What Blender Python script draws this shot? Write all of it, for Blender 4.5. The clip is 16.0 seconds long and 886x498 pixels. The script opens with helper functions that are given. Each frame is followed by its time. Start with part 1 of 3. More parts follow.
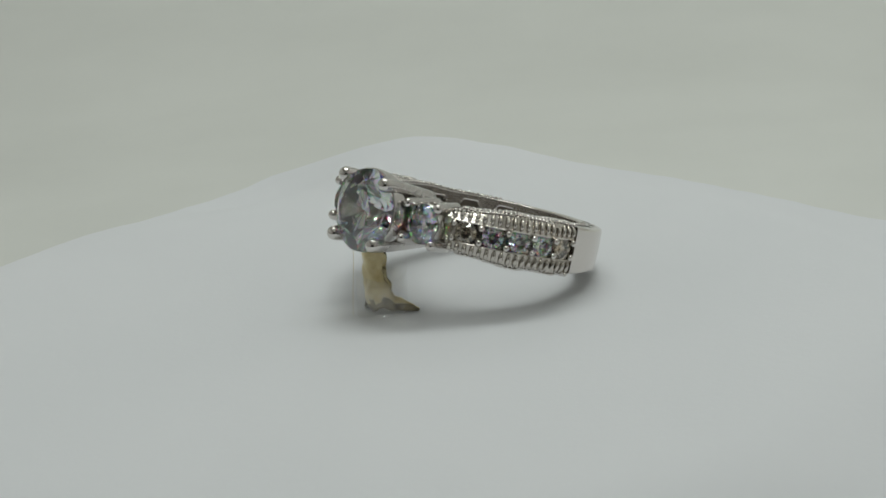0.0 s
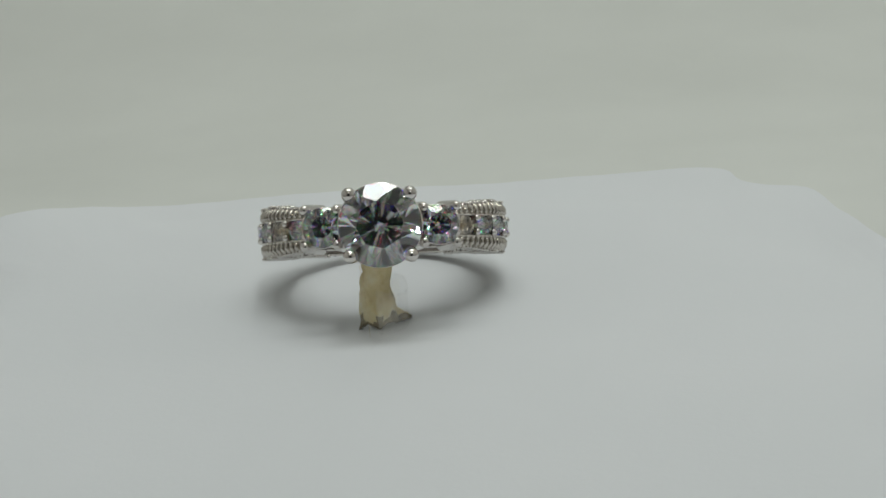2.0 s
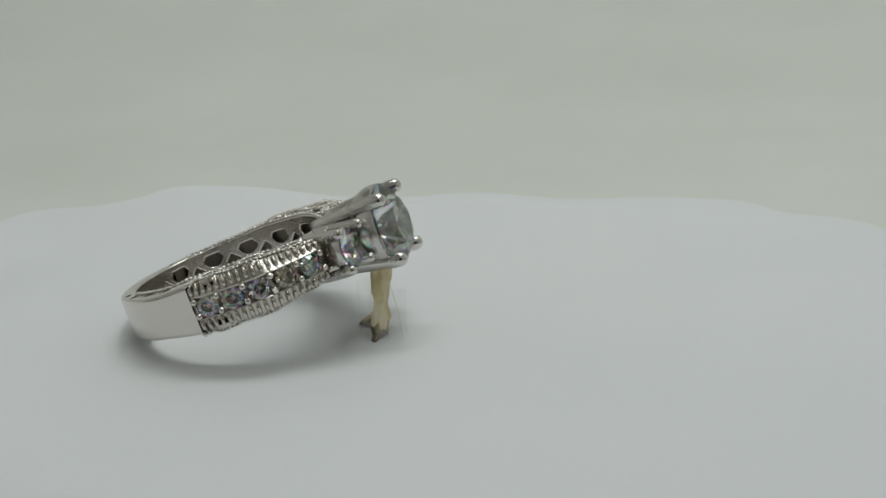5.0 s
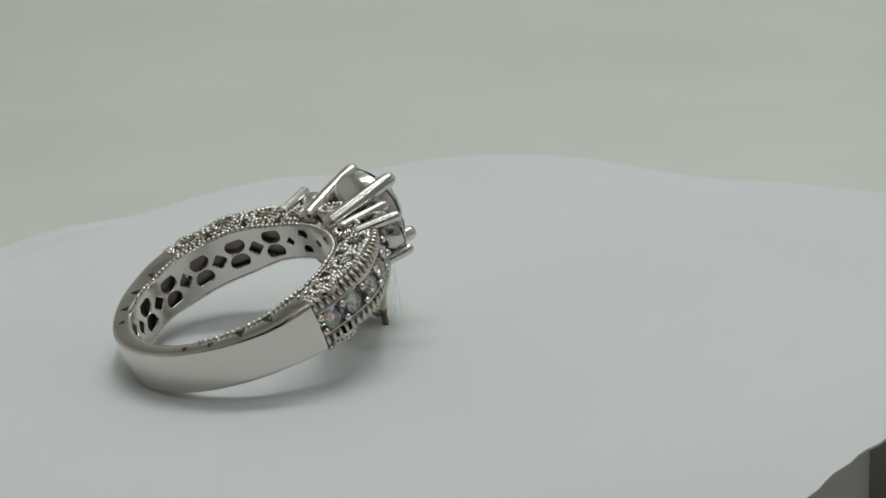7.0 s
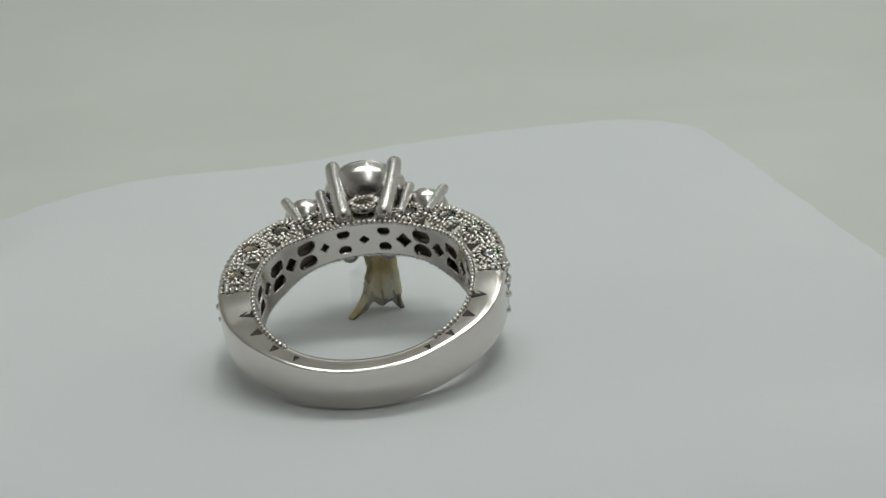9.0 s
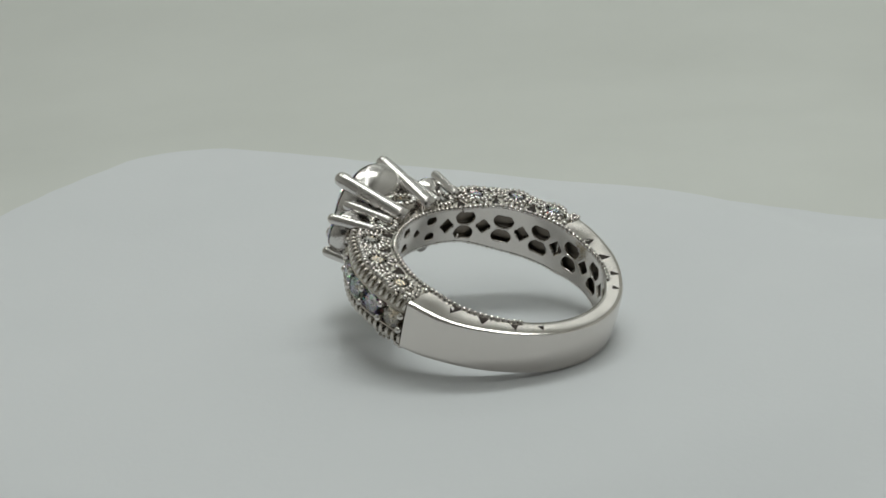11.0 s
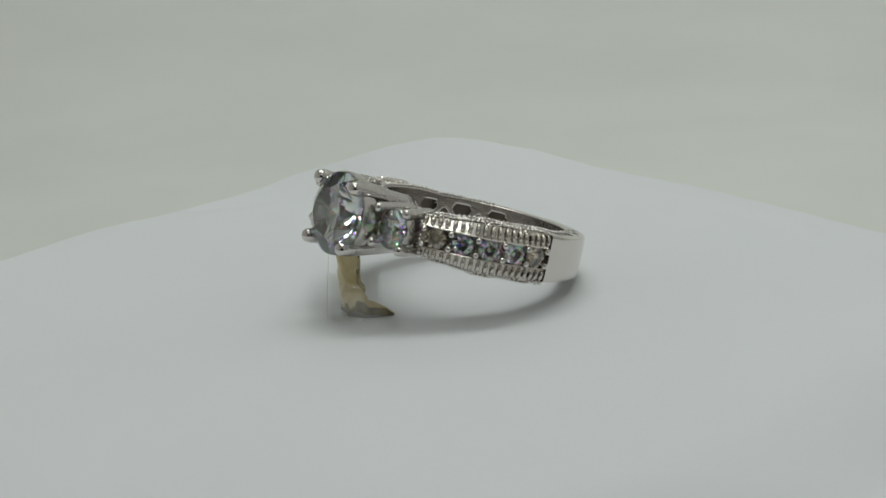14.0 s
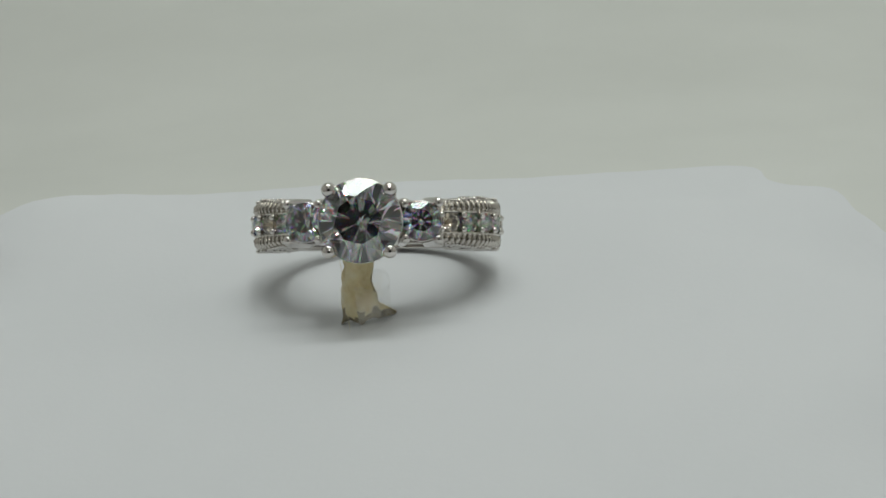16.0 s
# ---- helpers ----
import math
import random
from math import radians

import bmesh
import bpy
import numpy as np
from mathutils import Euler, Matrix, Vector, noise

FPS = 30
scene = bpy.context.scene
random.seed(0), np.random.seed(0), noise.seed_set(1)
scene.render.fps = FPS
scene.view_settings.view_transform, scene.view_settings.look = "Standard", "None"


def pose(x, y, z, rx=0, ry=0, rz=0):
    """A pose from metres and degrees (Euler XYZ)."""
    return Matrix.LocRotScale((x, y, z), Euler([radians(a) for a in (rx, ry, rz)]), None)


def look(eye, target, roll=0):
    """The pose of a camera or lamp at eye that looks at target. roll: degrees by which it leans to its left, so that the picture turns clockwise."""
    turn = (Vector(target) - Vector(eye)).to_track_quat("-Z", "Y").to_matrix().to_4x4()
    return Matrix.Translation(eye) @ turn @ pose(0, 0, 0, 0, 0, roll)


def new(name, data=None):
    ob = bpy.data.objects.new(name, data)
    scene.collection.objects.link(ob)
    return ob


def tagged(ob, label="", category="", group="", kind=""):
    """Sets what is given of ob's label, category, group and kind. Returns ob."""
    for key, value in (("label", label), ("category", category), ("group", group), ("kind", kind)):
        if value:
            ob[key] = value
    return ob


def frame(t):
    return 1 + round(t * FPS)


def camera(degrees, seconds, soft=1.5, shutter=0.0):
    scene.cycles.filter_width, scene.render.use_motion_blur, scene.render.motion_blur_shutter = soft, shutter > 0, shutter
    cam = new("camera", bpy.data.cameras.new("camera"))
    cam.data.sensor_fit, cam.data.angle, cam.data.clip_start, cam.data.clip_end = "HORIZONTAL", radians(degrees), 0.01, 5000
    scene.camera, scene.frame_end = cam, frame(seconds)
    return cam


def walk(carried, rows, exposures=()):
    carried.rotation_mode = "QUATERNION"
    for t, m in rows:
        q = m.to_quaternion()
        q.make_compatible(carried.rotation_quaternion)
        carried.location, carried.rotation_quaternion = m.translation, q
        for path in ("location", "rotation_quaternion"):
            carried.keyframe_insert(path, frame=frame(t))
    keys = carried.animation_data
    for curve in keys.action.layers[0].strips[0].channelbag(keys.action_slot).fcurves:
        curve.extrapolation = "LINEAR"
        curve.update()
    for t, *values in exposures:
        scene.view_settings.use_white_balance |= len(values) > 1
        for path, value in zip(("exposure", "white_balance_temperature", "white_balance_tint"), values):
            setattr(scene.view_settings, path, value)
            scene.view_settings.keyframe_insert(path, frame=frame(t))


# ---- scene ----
cam = camera(28.0, 16.0, soft=1.5)
# seconds, eye in metres, turn in degrees: a phone held almost still in front of a turning stand
PATH = [
    (0, -0.00004, -0.15231, 0.05400, 72.62, 3.44, -3.54),
    (0.5, -0.00003, -0.15230, 0.05393, 72.97, 2.91, -3.28),
    (1, -0.00004, -0.15212, 0.05398, 73.05, 3.00, -2.99),
    (1.5, -0.00009, -0.15216, 0.05399, 72.94, 2.94, -2.65),
    (1.8, -0.00008, -0.15215, 0.05400, 73.03, 3.48, -2.76),
    (2.5, -0.00006, -0.15223, 0.05406, 73.11, 2.79, -2.33),
    (3, -0.00024, -0.15208, 0.05393, 73.00, 3.59, -2.47),
    (3.5, 0.00010, -0.15257, 0.05422, 72.79, 3.45, -2.42),
    (4, -0.00013, -0.15202, 0.05403, 73.00, 2.83, -2.06),
    (6.5, 0.00036, -0.15181, 0.05390, 72.48, 2.94, -2.70),
    (7, 0.00000, -0.15224, 0.05383, 72.32, 3.19, -3.28),
    (7.5, -0.00021, -0.15236, 0.05383, 72.48, 3.30, -3.72),
    (8, -0.00024, -0.15188, 0.05385, 72.38, 3.98, -4.07),
    (8.3, -0.00002, -0.15212, 0.05392, 72.24, 3.71, -3.94),
    (8.5, -0.00012, -0.15163, 0.05400, 72.19, 3.50, -3.92),
    (9, -0.00003, -0.15227, 0.05412, 71.92, 3.68, -4.05),
    (9.2, 0.00005, -0.15215, 0.05389, 72.00, 3.35, -4.00),
    (9.5, 0.00012, -0.15229, 0.05398, 72.14, 3.26, -4.16),
    (10, 0.00021, -0.15202, 0.05383, 72.33, 3.05, -4.07),
    (12.5, 0.00013, -0.15228, 0.05373, 72.34, 3.41, -3.77),
    (13, -0.00008, -0.15197, 0.05407, 72.29, 3.33, -4.07),
    (13.5, 0.00008, -0.15220, 0.05399, 72.42, 3.50, -4.31),
    (14, 0.00011, -0.15215, 0.05387, 72.68, 3.50, -4.46),
    (14.5, 0.00026, -0.15202, 0.05390, 72.71, 3.32, -4.35),
    (15, 0.00011, -0.15189, 0.05386, 72.79, 3.22, -4.01),
    (15.5, 0.00001, -0.15200, 0.05395, 72.82, 3.68, -3.82),
    (16, -0.00004, -0.15207, 0.05400, 72.87, 3.66, -3.46),
]
walk(cam, [(t, pose(x, y, z, rx, ry, rz)) for t, x, y, z, rx, ry, rz in PATH])

U = 0.0013            # one design unit of the ring, in metres
SPIN = 25.2846        # degrees a second of the turning stand
TABLE_Z = -0.026      # table top below the top of the stand

# ---- world and lights ----
world = bpy.data.worlds.new("room_air")
scene.world = world
world.use_nodes = True
world.node_tree.nodes["Background"].inputs[0].default_value = (0.80, 0.86, 0.88, 1)
world.node_tree.nodes["Background"].inputs[1].default_value = 0.05


def area_lamp(name, eye, target, size_x, size_y, watts, colour):
    data = bpy.data.lights.new(name, "AREA")
    data.shape, data.size, data.size_y = "RECTANGLE", size_x, size_y
    data.energy, data.color = watts, colour
    ob = new(name, data)
    ob.matrix_world = look(eye, target)
    return tagged(ob, kind="structure")


LAMP_TINT = (0.945, 1.0, 0.968)
area_lamp("ceiling_diffuser_lamp", (0.06, 0.07, 0.487), (0.06, 0.07, 0), 0.42, 0.09, 0.68, LAMP_TINT)
# narrow strips, added out of view to put glints into stones and metal
for lamp_y, watts in ((-0.36, 0.23), (-0.20, 0.14), (-0.06, 0.13), (0.24, 0.11)):
    area_lamp("added_glint_strip", (0.06, lamp_y, 0.480), (0.05, lamp_y, 0), 0.48, 0.008, watts, LAMP_TINT)
# fill light added out of view to brighten the backdrop
area_lamp("added_backdrop_fill", (0.08, 0.50, 0.485), (0.08, 0.44, 0), 0.56, 0.12, 0.23, LAMP_TINT)


# ---- materials ----
def material(name):
    m = bpy.data.materials.new(name)
    m.use_nodes = True
    t = m.node_tree
    return m, t, t.nodes["Principled BSDF"]


def node(t, kind, **inputs):
    n = t.nodes.new(kind)
    for key, value in inputs.items():
        n.inputs[key.replace("_", " ")].default_value = value
    return n


def noise_node(t, scale, detail=4.0, rough=0.55, space="Object"):
    co = t.nodes.new("ShaderNodeTexCoord")
    n = node(t, "ShaderNodeTexNoise", Scale=scale, Detail=detail, Roughness=rough)
    t.links.new(co.outputs[space], n.inputs["Vector"])
    return n.outputs["Fac"]


def ramp(t, source, stops):
    r = t.nodes.new("ShaderNodeValToRGB")
    while len(r.color_ramp.elements) < len(stops):
        r.color_ramp.elements.new(0.5)
    for e, (at, colour) in zip(r.color_ramp.elements, stops):
        e.position, e.color = at, (*colour, 1)
    t.links.new(source, r.inputs["Fac"])
    return r.outputs["Color"]


def bump(t, shader, source, strength, distance):
    b = node(t, "ShaderNodeBump", Strength=strength, Distance=distance)
    t.links.new(source, b.inputs["Height"])
    t.links.new(b.outputs["Normal"], shader.inputs["Normal"])


def paper_material(name, low, high, grain):
    m, t, p = material(name)
    t.links.new(ramp(t, noise_node(t, 18, 3), [(0.3, low), (0.7, high)]), p.inputs["Base Color"])
    p.inputs["Roughness"].default_value = 0.85
    p.inputs["Specular IOR Level"].default_value = 0.25
    bump(t, p, noise_node(t, grain, 5, 0.65), 0.12, 0.0002)
    return m


def metal_material(name, colour, rough_low, rough_high, scale=900, strength=0.05):
    m, t, p = material(name)
    p.inputs["Base Color"].default_value = (*colour, 1)
    p.inputs["Metallic"].default_value = 1.0
    f = noise_node(t, scale, 4)
    r = node(t, "ShaderNodeMapRange", To_Min=rough_low, To_Max=rough_high)
    t.links.new(f, r.inputs["Value"])
    t.links.new(r.outputs["Result"], p.inputs["Roughness"])
    bump(t, p, noise_node(t, scale * 1.7, 3), strength, 0.00004)
    return m


def crystal_material(name, ior, tint, fire=0.0):
    """Clear crystal; fire is the share of light split into colours."""
    m = bpy.data.materials.new(name)
    m.use_nodes = True
    t = m.node_tree
    t.nodes.clear()
    out = t.nodes.new("ShaderNodeOutputMaterial")
    total = node(t, "ShaderNodeBsdfGlass", Color=(*[c * (1 - fire) for c in tint], 1), Roughness=0.0, IOR=ior).outputs[0]
    for k, shift in enumerate((-0.05, 0.0, 0.06) if fire else ()):
        colour = [0.0, 0.0, 0.0, 1.0]
        colour[k] = fire
        one = node(t, "ShaderNodeBsdfGlass", Color=colour, Roughness=0.0, IOR=ior + shift)
        both = t.nodes.new("ShaderNodeAddShader")
        t.links.new(total, both.inputs[0])
        t.links.new(one.outputs[0], both.inputs[1])
        total = both.outputs[0]
    t.links.new(total, out.inputs["Surface"])
    return m


WHITE_PAPER = paper_material("white_paper", (0.74, 0.755, 0.775), (0.78, 0.79, 0.81), 900)
BACKDROP = paper_material("grey_white_backdrop", (0.70, 0.71, 0.675), (0.75, 0.76, 0.725), 60)
TABLE = paper_material("brown_table", (0.15, 0.13, 0.11), (0.20, 0.175, 0.15), 120)
WALL = paper_material("room_paint", (0.80, 0.785, 0.765), (0.85, 0.835, 0.815), 4)
# near-black, for the unseen wall added to give the stones dark reflections
WALL_DARK = paper_material("dark_reflection_wall", (0.016, 0.017, 0.019), (0.024, 0.025, 0.028), 4)
CEILING = paper_material("ceiling_paint", (0.72, 0.72, 0.70), (0.78, 0.78, 0.76), 4)
PLASTIC, _t, _p = material("glossy_white_plastic")
_p.inputs["Base Color"].default_value = (0.80, 0.83, 0.82, 1)
_p.inputs["Roughness"].default_value = 0.22
bump(_t, _p, noise_node(_t, 140, 2), 0.06, 0.0006)
GOLD = metal_material("polished_white_gold", (0.69, 0.65, 0.615), 0.11, 0.25, 520, 0.22)
GOLD_FROST = metal_material("frosted_white_gold", (0.68, 0.655, 0.635), 0.16, 0.34, 900, 0.4)
GOLD_CAST = metal_material("cast_white_gold", (0.62, 0.585, 0.535), 0.12, 0.30, 1600, 0.45)
GOLD_BRIGHT = metal_material("bright_cut_white_gold", (0.70, 0.67, 0.64), 0.06, 0.14)
DIAMOND = crystal_material("clear_faceted_stone", 2.35, (0.98, 0.99, 1.0), 0.08)
DIAMOND_SMALL = crystal_material("small_clear_stone", 2.25, (0.975, 0.99, 1.0), 0.13)
CHAMPAGNE, _t, _p = material("pale_champagne_stone")
_p.inputs["Base Color"].default_value = (0.80, 0.70, 0.55, 1)
_p.inputs["Transmission Weight"].default_value = 1.0
_p.inputs["Roughness"].default_value = 0.02
_p.inputs["IOR"].default_value = 2.2
WAX, _t, _p = material("yellowed_wax")
_t.links.new(ramp(_t, noise_node(_t, 420, 4), [(0.3, (0.55, 0.43, 0.19)), (0.55, (0.74, 0.64, 0.38)), (0.75, (0.82, 0.77, 0.58))]), _p.inputs["Base Color"])
_p.inputs["Roughness"].default_value = 0.38
_p.inputs["Subsurface Weight"].default_value = 0.5
_p.inputs["Subsurface Radius"].default_value = (0.0012, 0.0010, 0.0006)
bump(_t, _p, noise_node(_t, 900, 4), 0.4, 0.00025)
# darker mottled wax for the lower edge and the far wing
WAX_DARK, _t, _p = material("dark_wax_foot")
_t.links.new(ramp(_t, noise_node(_t, 700, 4), [(0.36, (0.09, 0.08, 0.06)), (0.62, (0.40, 0.34, 0.23))]), _p.inputs["Base Color"])
_p.inputs["Roughness"].default_value = 0.5
FILM = bpy.data.materials.new("clear_plastic_film")
FILM.use_nodes = True
_t = FILM.node_tree
_mix = node(_t, "ShaderNodeMixShader", Fac=0.07)
_t.links.new(node(_t, "ShaderNodeBsdfTransparent", Color=(0.999, 0.999, 0.998, 1)).outputs[0], _mix.inputs[1])
_t.links.new(node(_t, "ShaderNodeBsdfGlossy", Color=(0.9, 0.9, 0.9, 1), Roughness=0.12).outputs[0], _mix.inputs[2])
_t.links.new(_mix.outputs[0], _t.nodes["Material Output"].inputs["Surface"])


# ---- mesh helpers (design units in, metres out) ----
def mesh_of(name, bm, mat, smooth=False, scale=U):
    bmesh.ops.scale(bm, vec=(scale,) * 3, verts=bm.verts)
    bmesh.ops.recalc_face_normals(bm, faces=bm.faces)
    me = bpy.data.meshes.new(name)
    bm.to_mesh(me)
    bm.free()
    me.materials.append(mat)
    if smooth:
        me.polygons.foreach_set("use_smooth", [True] * len(me.polygons))
    return me


def put(name, me, parent=None, m=None, label=""):
    ob = new(name, me)
    ob.parent = parent
    if m is not None:
        ob.matrix_basis = m
    if label:
        ob["label"] = label
    return ob


def part(name, bm, mat, parent, label="", smooth=False, m=None):
    return put(name, mesh_of(name, bm, mat, smooth), parent, m, label)


def shade_by_angle(ob, degrees=35):
    me = ob.data
    me.polygons.foreach_set("use_smooth", [True] * len(me.polygons))
    bm = bmesh.new()
    bm.from_mesh(me)
    for e in bm.edges:
        e.smooth = len(e.link_faces) == 2 and e.calc_face_angle(0) < radians(degrees)
    bm.to_mesh(me)
    bm.free()
    return ob


def polar(r, phi, n):
    return Vector((r * math.cos(phi), r * math.sin(phi), n))


def sweep(bm, angles, profile, closed_section=True, full=False):
    """Sweep a section of (radius, height) pairs round the ring's bore axis."""
    rows = [[bm.verts.new(polar(r, a, n)) for r, n in profile(math.degrees(a))] for a in angles]
    k = len(rows[0])
    pairs = list(zip(rows, rows[1:])) + ([(rows[-1], rows[0])] if full else [])
    for p, q in pairs:
        for i in range(k if closed_section else k - 1):
            j = (i + 1) % k
            bm.faces.new((p[i], p[j], q[j], q[i]))
    if closed_section and not full:
        bm.faces.new(rows[0])
        bm.faces.new(rows[-1][::-1])
    return bm


def tube(bm, path, radii, sides=12, tip=True):
    """A round bar along a line of points, with domed ends."""
    pts = [Vector(p) for p in path]
    rows = []
    for i, p in enumerate(pts):
        d = (pts[min(i + 1, len(pts) - 1)] - pts[max(i - 1, 0)]).normalized()
        u = d.orthogonal().normalized() if i == 0 else (u - d * u.dot(d)).normalized()
        v = d.cross(u)
        rows.append([bm.verts.new(p + (u * math.cos(2 * math.pi * k / sides) + v * math.sin(2 * math.pi * k / sides)) * radii[i]) for k in range(sides)])
    for p, q in zip(rows, rows[1:]):
        for k in range(sides):
            bm.faces.new((p[k], p[(k + 1) % sides], q[(k + 1) % sides], q[k]))
    bm.faces.new(rows[0][::-1])
    bm.faces.new(rows[-1])
    return bm


def box_to(bm, size, at=(0, 0, 0)):
    made = bmesh.ops.create_cube(bm, size=1)["verts"]
    bmesh.ops.scale(bm, vec=size, verts=made)
    bmesh.ops.translate(bm, vec=at, verts=made)
    return bm


def frame_to(at, out, up=(0, 0, 1)):
    """A pose whose z axis points along out."""
    z = Vector(out).normalized()
    x = Vector(up).cross(z)
    x = x.normalized() if x.length > 1e-4 else z.orthogonal().normalized()
    y = z.cross(x)
    m = Matrix((x, y, z)).transposed().to_4x4()
    m.translation = Vector(at) * U
    return m


def sized(m, s):
    return m @ Matrix.Diagonal((s, s, s, 1))


# ---- room, table, backdrop ----
def plain_box(name, size, at, mat, label, category):
    bm = bmesh.new()
    box_to(bm, size, at)
    return tagged(put(name, mesh_of(name, bm, mat, scale=1.0)), label, category, kind="structure")


plain_box("ceiling", (0.74, 1.3, 0.02), (0, 0, 0.50), CEILING, "white top panel of the enclosure", "ceiling")
# the near-black wall behind the camera is added for dark reflections
for nm, size, at in (("wall_north", (0.74, 0.02, 0.516), (0, 0.66, 0.232)), ("wall_dark_reflection", (0.74, 0.02, 0.516), (0, -0.683, 0.232)),
                     ("wall_east", (0.02, 1.3, 0.516), (0.38, 0, 0.232)), ("wall_west", (0.02, 1.3, 0.516), (-0.38, 0, 0.232))):
    plain_box(nm, size, at, WALL_DARK if nm == "wall_dark_reflection" else WALL, "plain panel wall around the stand", "wall")
bm = bmesh.new()          # unseen front panel, added so stones reflect white round a dark opening
for size, at in (((0.10, 0.02, 0.516), (-0.32, -0.66, 0.232)), ((0.10, 0.02, 0.516), (0.32, -0.66, 0.232)), ((0.54, 0.02, 0.15), (0, -0.66, 0.415))):
    box_to(bm, size, at)
tagged(put("wall_south", mesh_of("wall_south", bm, WALL, scale=1.0)), "unseen white front panel with a wide opening, added for reflections", "wall", kind="structure")


def build_table():
    bm = bmesh.new()
    box_to(bm, (0.90, 1.45, 0.03), (0, 0, TABLE_Z - 0.015))
    bmesh.ops.bevel(bm, geom=bm.edges[:], offset=0.004, segments=2, affect="EDGES")
    return tagged(put("table", mesh_of("table", bm, TABLE, scale=1.0)), "dark brown tabletop under the turntable", "table", kind="structure")


def build_backdrop():
    """A sheet of white card that lies on the table behind the stand and curves up to stand at the back."""
    bm = bmesh.new()
    rows = []
    for i in range(81):
        s = i / 80 * 0.80
        flat, rad = 0.16, 0.33
        if s < flat:
            y, z = s, 0.0
        elif s < flat + rad * 1.25:
            a = (s - flat) / rad
            y, z = flat + rad * math.sin(a), rad * (1 - math.cos(a))
        else:
            a, d = 1.25, s - flat - rad * 1.25
            y, z = flat + rad * math.sin(a) + d * math.cos(a), rad * (1 - math.cos(a)) + d * math.sin(a)
        z += 0.0035 * (1 - math.cos(min(s / 0.12, 1) * math.pi)) * (0.5 + 0.5 * math.cos(s * 24))
        rows.append([bm.verts.new((-0.36 + 0.72 * k / 30, 0.046 + y, TABLE_Z + 0.0012 + z + 0.003 * math.sin(k * 0.5) * min(s * 3, 1))) for k in range(31)])
    for p, q in zip(rows, rows[1:]):
        for k in range(30):
            bm.faces.new((p[k], p[k + 1], q[k + 1], q[k]))
    ob = put("backdrop", mesh_of("backdrop", bm, BACKDROP, True, scale=1.0))
    mod = ob.modifiers.new("thickness", "SOLIDIFY")
    mod.thickness, mod.offset = 0.001, -1
    return tagged(ob, "curved sheet of grey-white card behind the stand", "backdrop", kind="structure")


build_table()
build_backdrop()


# ---- turning stand and paper ----
PAPER_T = 0.15


def build_stand():
    stand = tagged(new("turntable"), "glossy white round motorised turntable on the table", "turntable")
    R, top, low = 33.4, -PAPER_T - 0.02, TABLE_Z / U
    bm = bmesh.new()
    outline = [(R - 0.9, top), (R - 0.3, top - 0.2), (R, top - 0.8), (R, low + 4.2), (R - 0.5, low + 3.6)]
    ang = [2 * math.pi * k / 128 for k in range(128)]
    rows = [[bm.verts.new(polar(r, a, z)) for r, z in outline] for a in ang]
    for p, q in zip(rows, rows[1:] + rows[:1]):
        for i in range(len(outline) - 1):
            bm.faces.new((p[i], p[i + 1], q[i + 1], q[i]))
    bm.faces.new([r[0] for r in rows])
    bm.faces.new([r[-1] for r in rows][::-1])
    shade_by_angle(part("turning_plate", bm, PLASTIC, stand))
    bm = bmesh.new()
    bmesh.ops.create_cone(bm, cap_ends=True, segments=96, radius1=R - 0.5, radius2=R - 1.2, depth=3.4, matrix=Matrix.Translation((0, 0, low + 1.75)))
    shade_by_angle(part("base", bm, PLASTIC, stand, "slightly smaller base of the turntable"))
    return stand


SIDES = ((140, 37.9), (233, 41.8), (310, 42.6), (43, 42.9))     # direction and distance of the sheet's four cut sides
CUTS = ((255, 42.4), (336, 43.7), (85, 47.9), (187, 53.9))       # corners, worn and clipped


def sheet_radius(deg):
    total = 0.0
    for a, d in SIDES + CUTS:
        c = math.cos(radians(deg - a))
        if c > 0.05:
            total += (c / d) ** 60
    r = total ** (-1 / 60)
    for at, depth, width in ((-11.0, -2.1, 4.0), (3.5, -3.2, 4.0)):
        d = (deg - at + 180) % 360 - 180
        r -= depth * math.exp(-(d / width) ** 2)
    return r


def sheet_height(deg, r):
    lift = 0.0
    for at, amount, width in ((84, 1.84, 9), (-14, 0.36, 13), (-128, -0.54, 13), (-80, -1.83, 13), (-58, -1.78, 13), (-34, -1.87, 13), (8, -0.87, 13), (27, -0.77, 13),
                              (46, -0.40, 13), (66, -0.54, 13), (104, -1.29, 13), (122, -0.77, 13), (143, -1.09, 13), (165, -0.47, 13), (187, -0.33, 13)):
        d = (deg - at + 180) % 360 - 180
        lift += amount * math.exp(-(d / width) ** 2)
    return lift * max(0, (r - 30) / 20) ** 1.4 if lift > 0 else lift * min(1.2, max(0, (r - 32) / 7)) ** 1.4


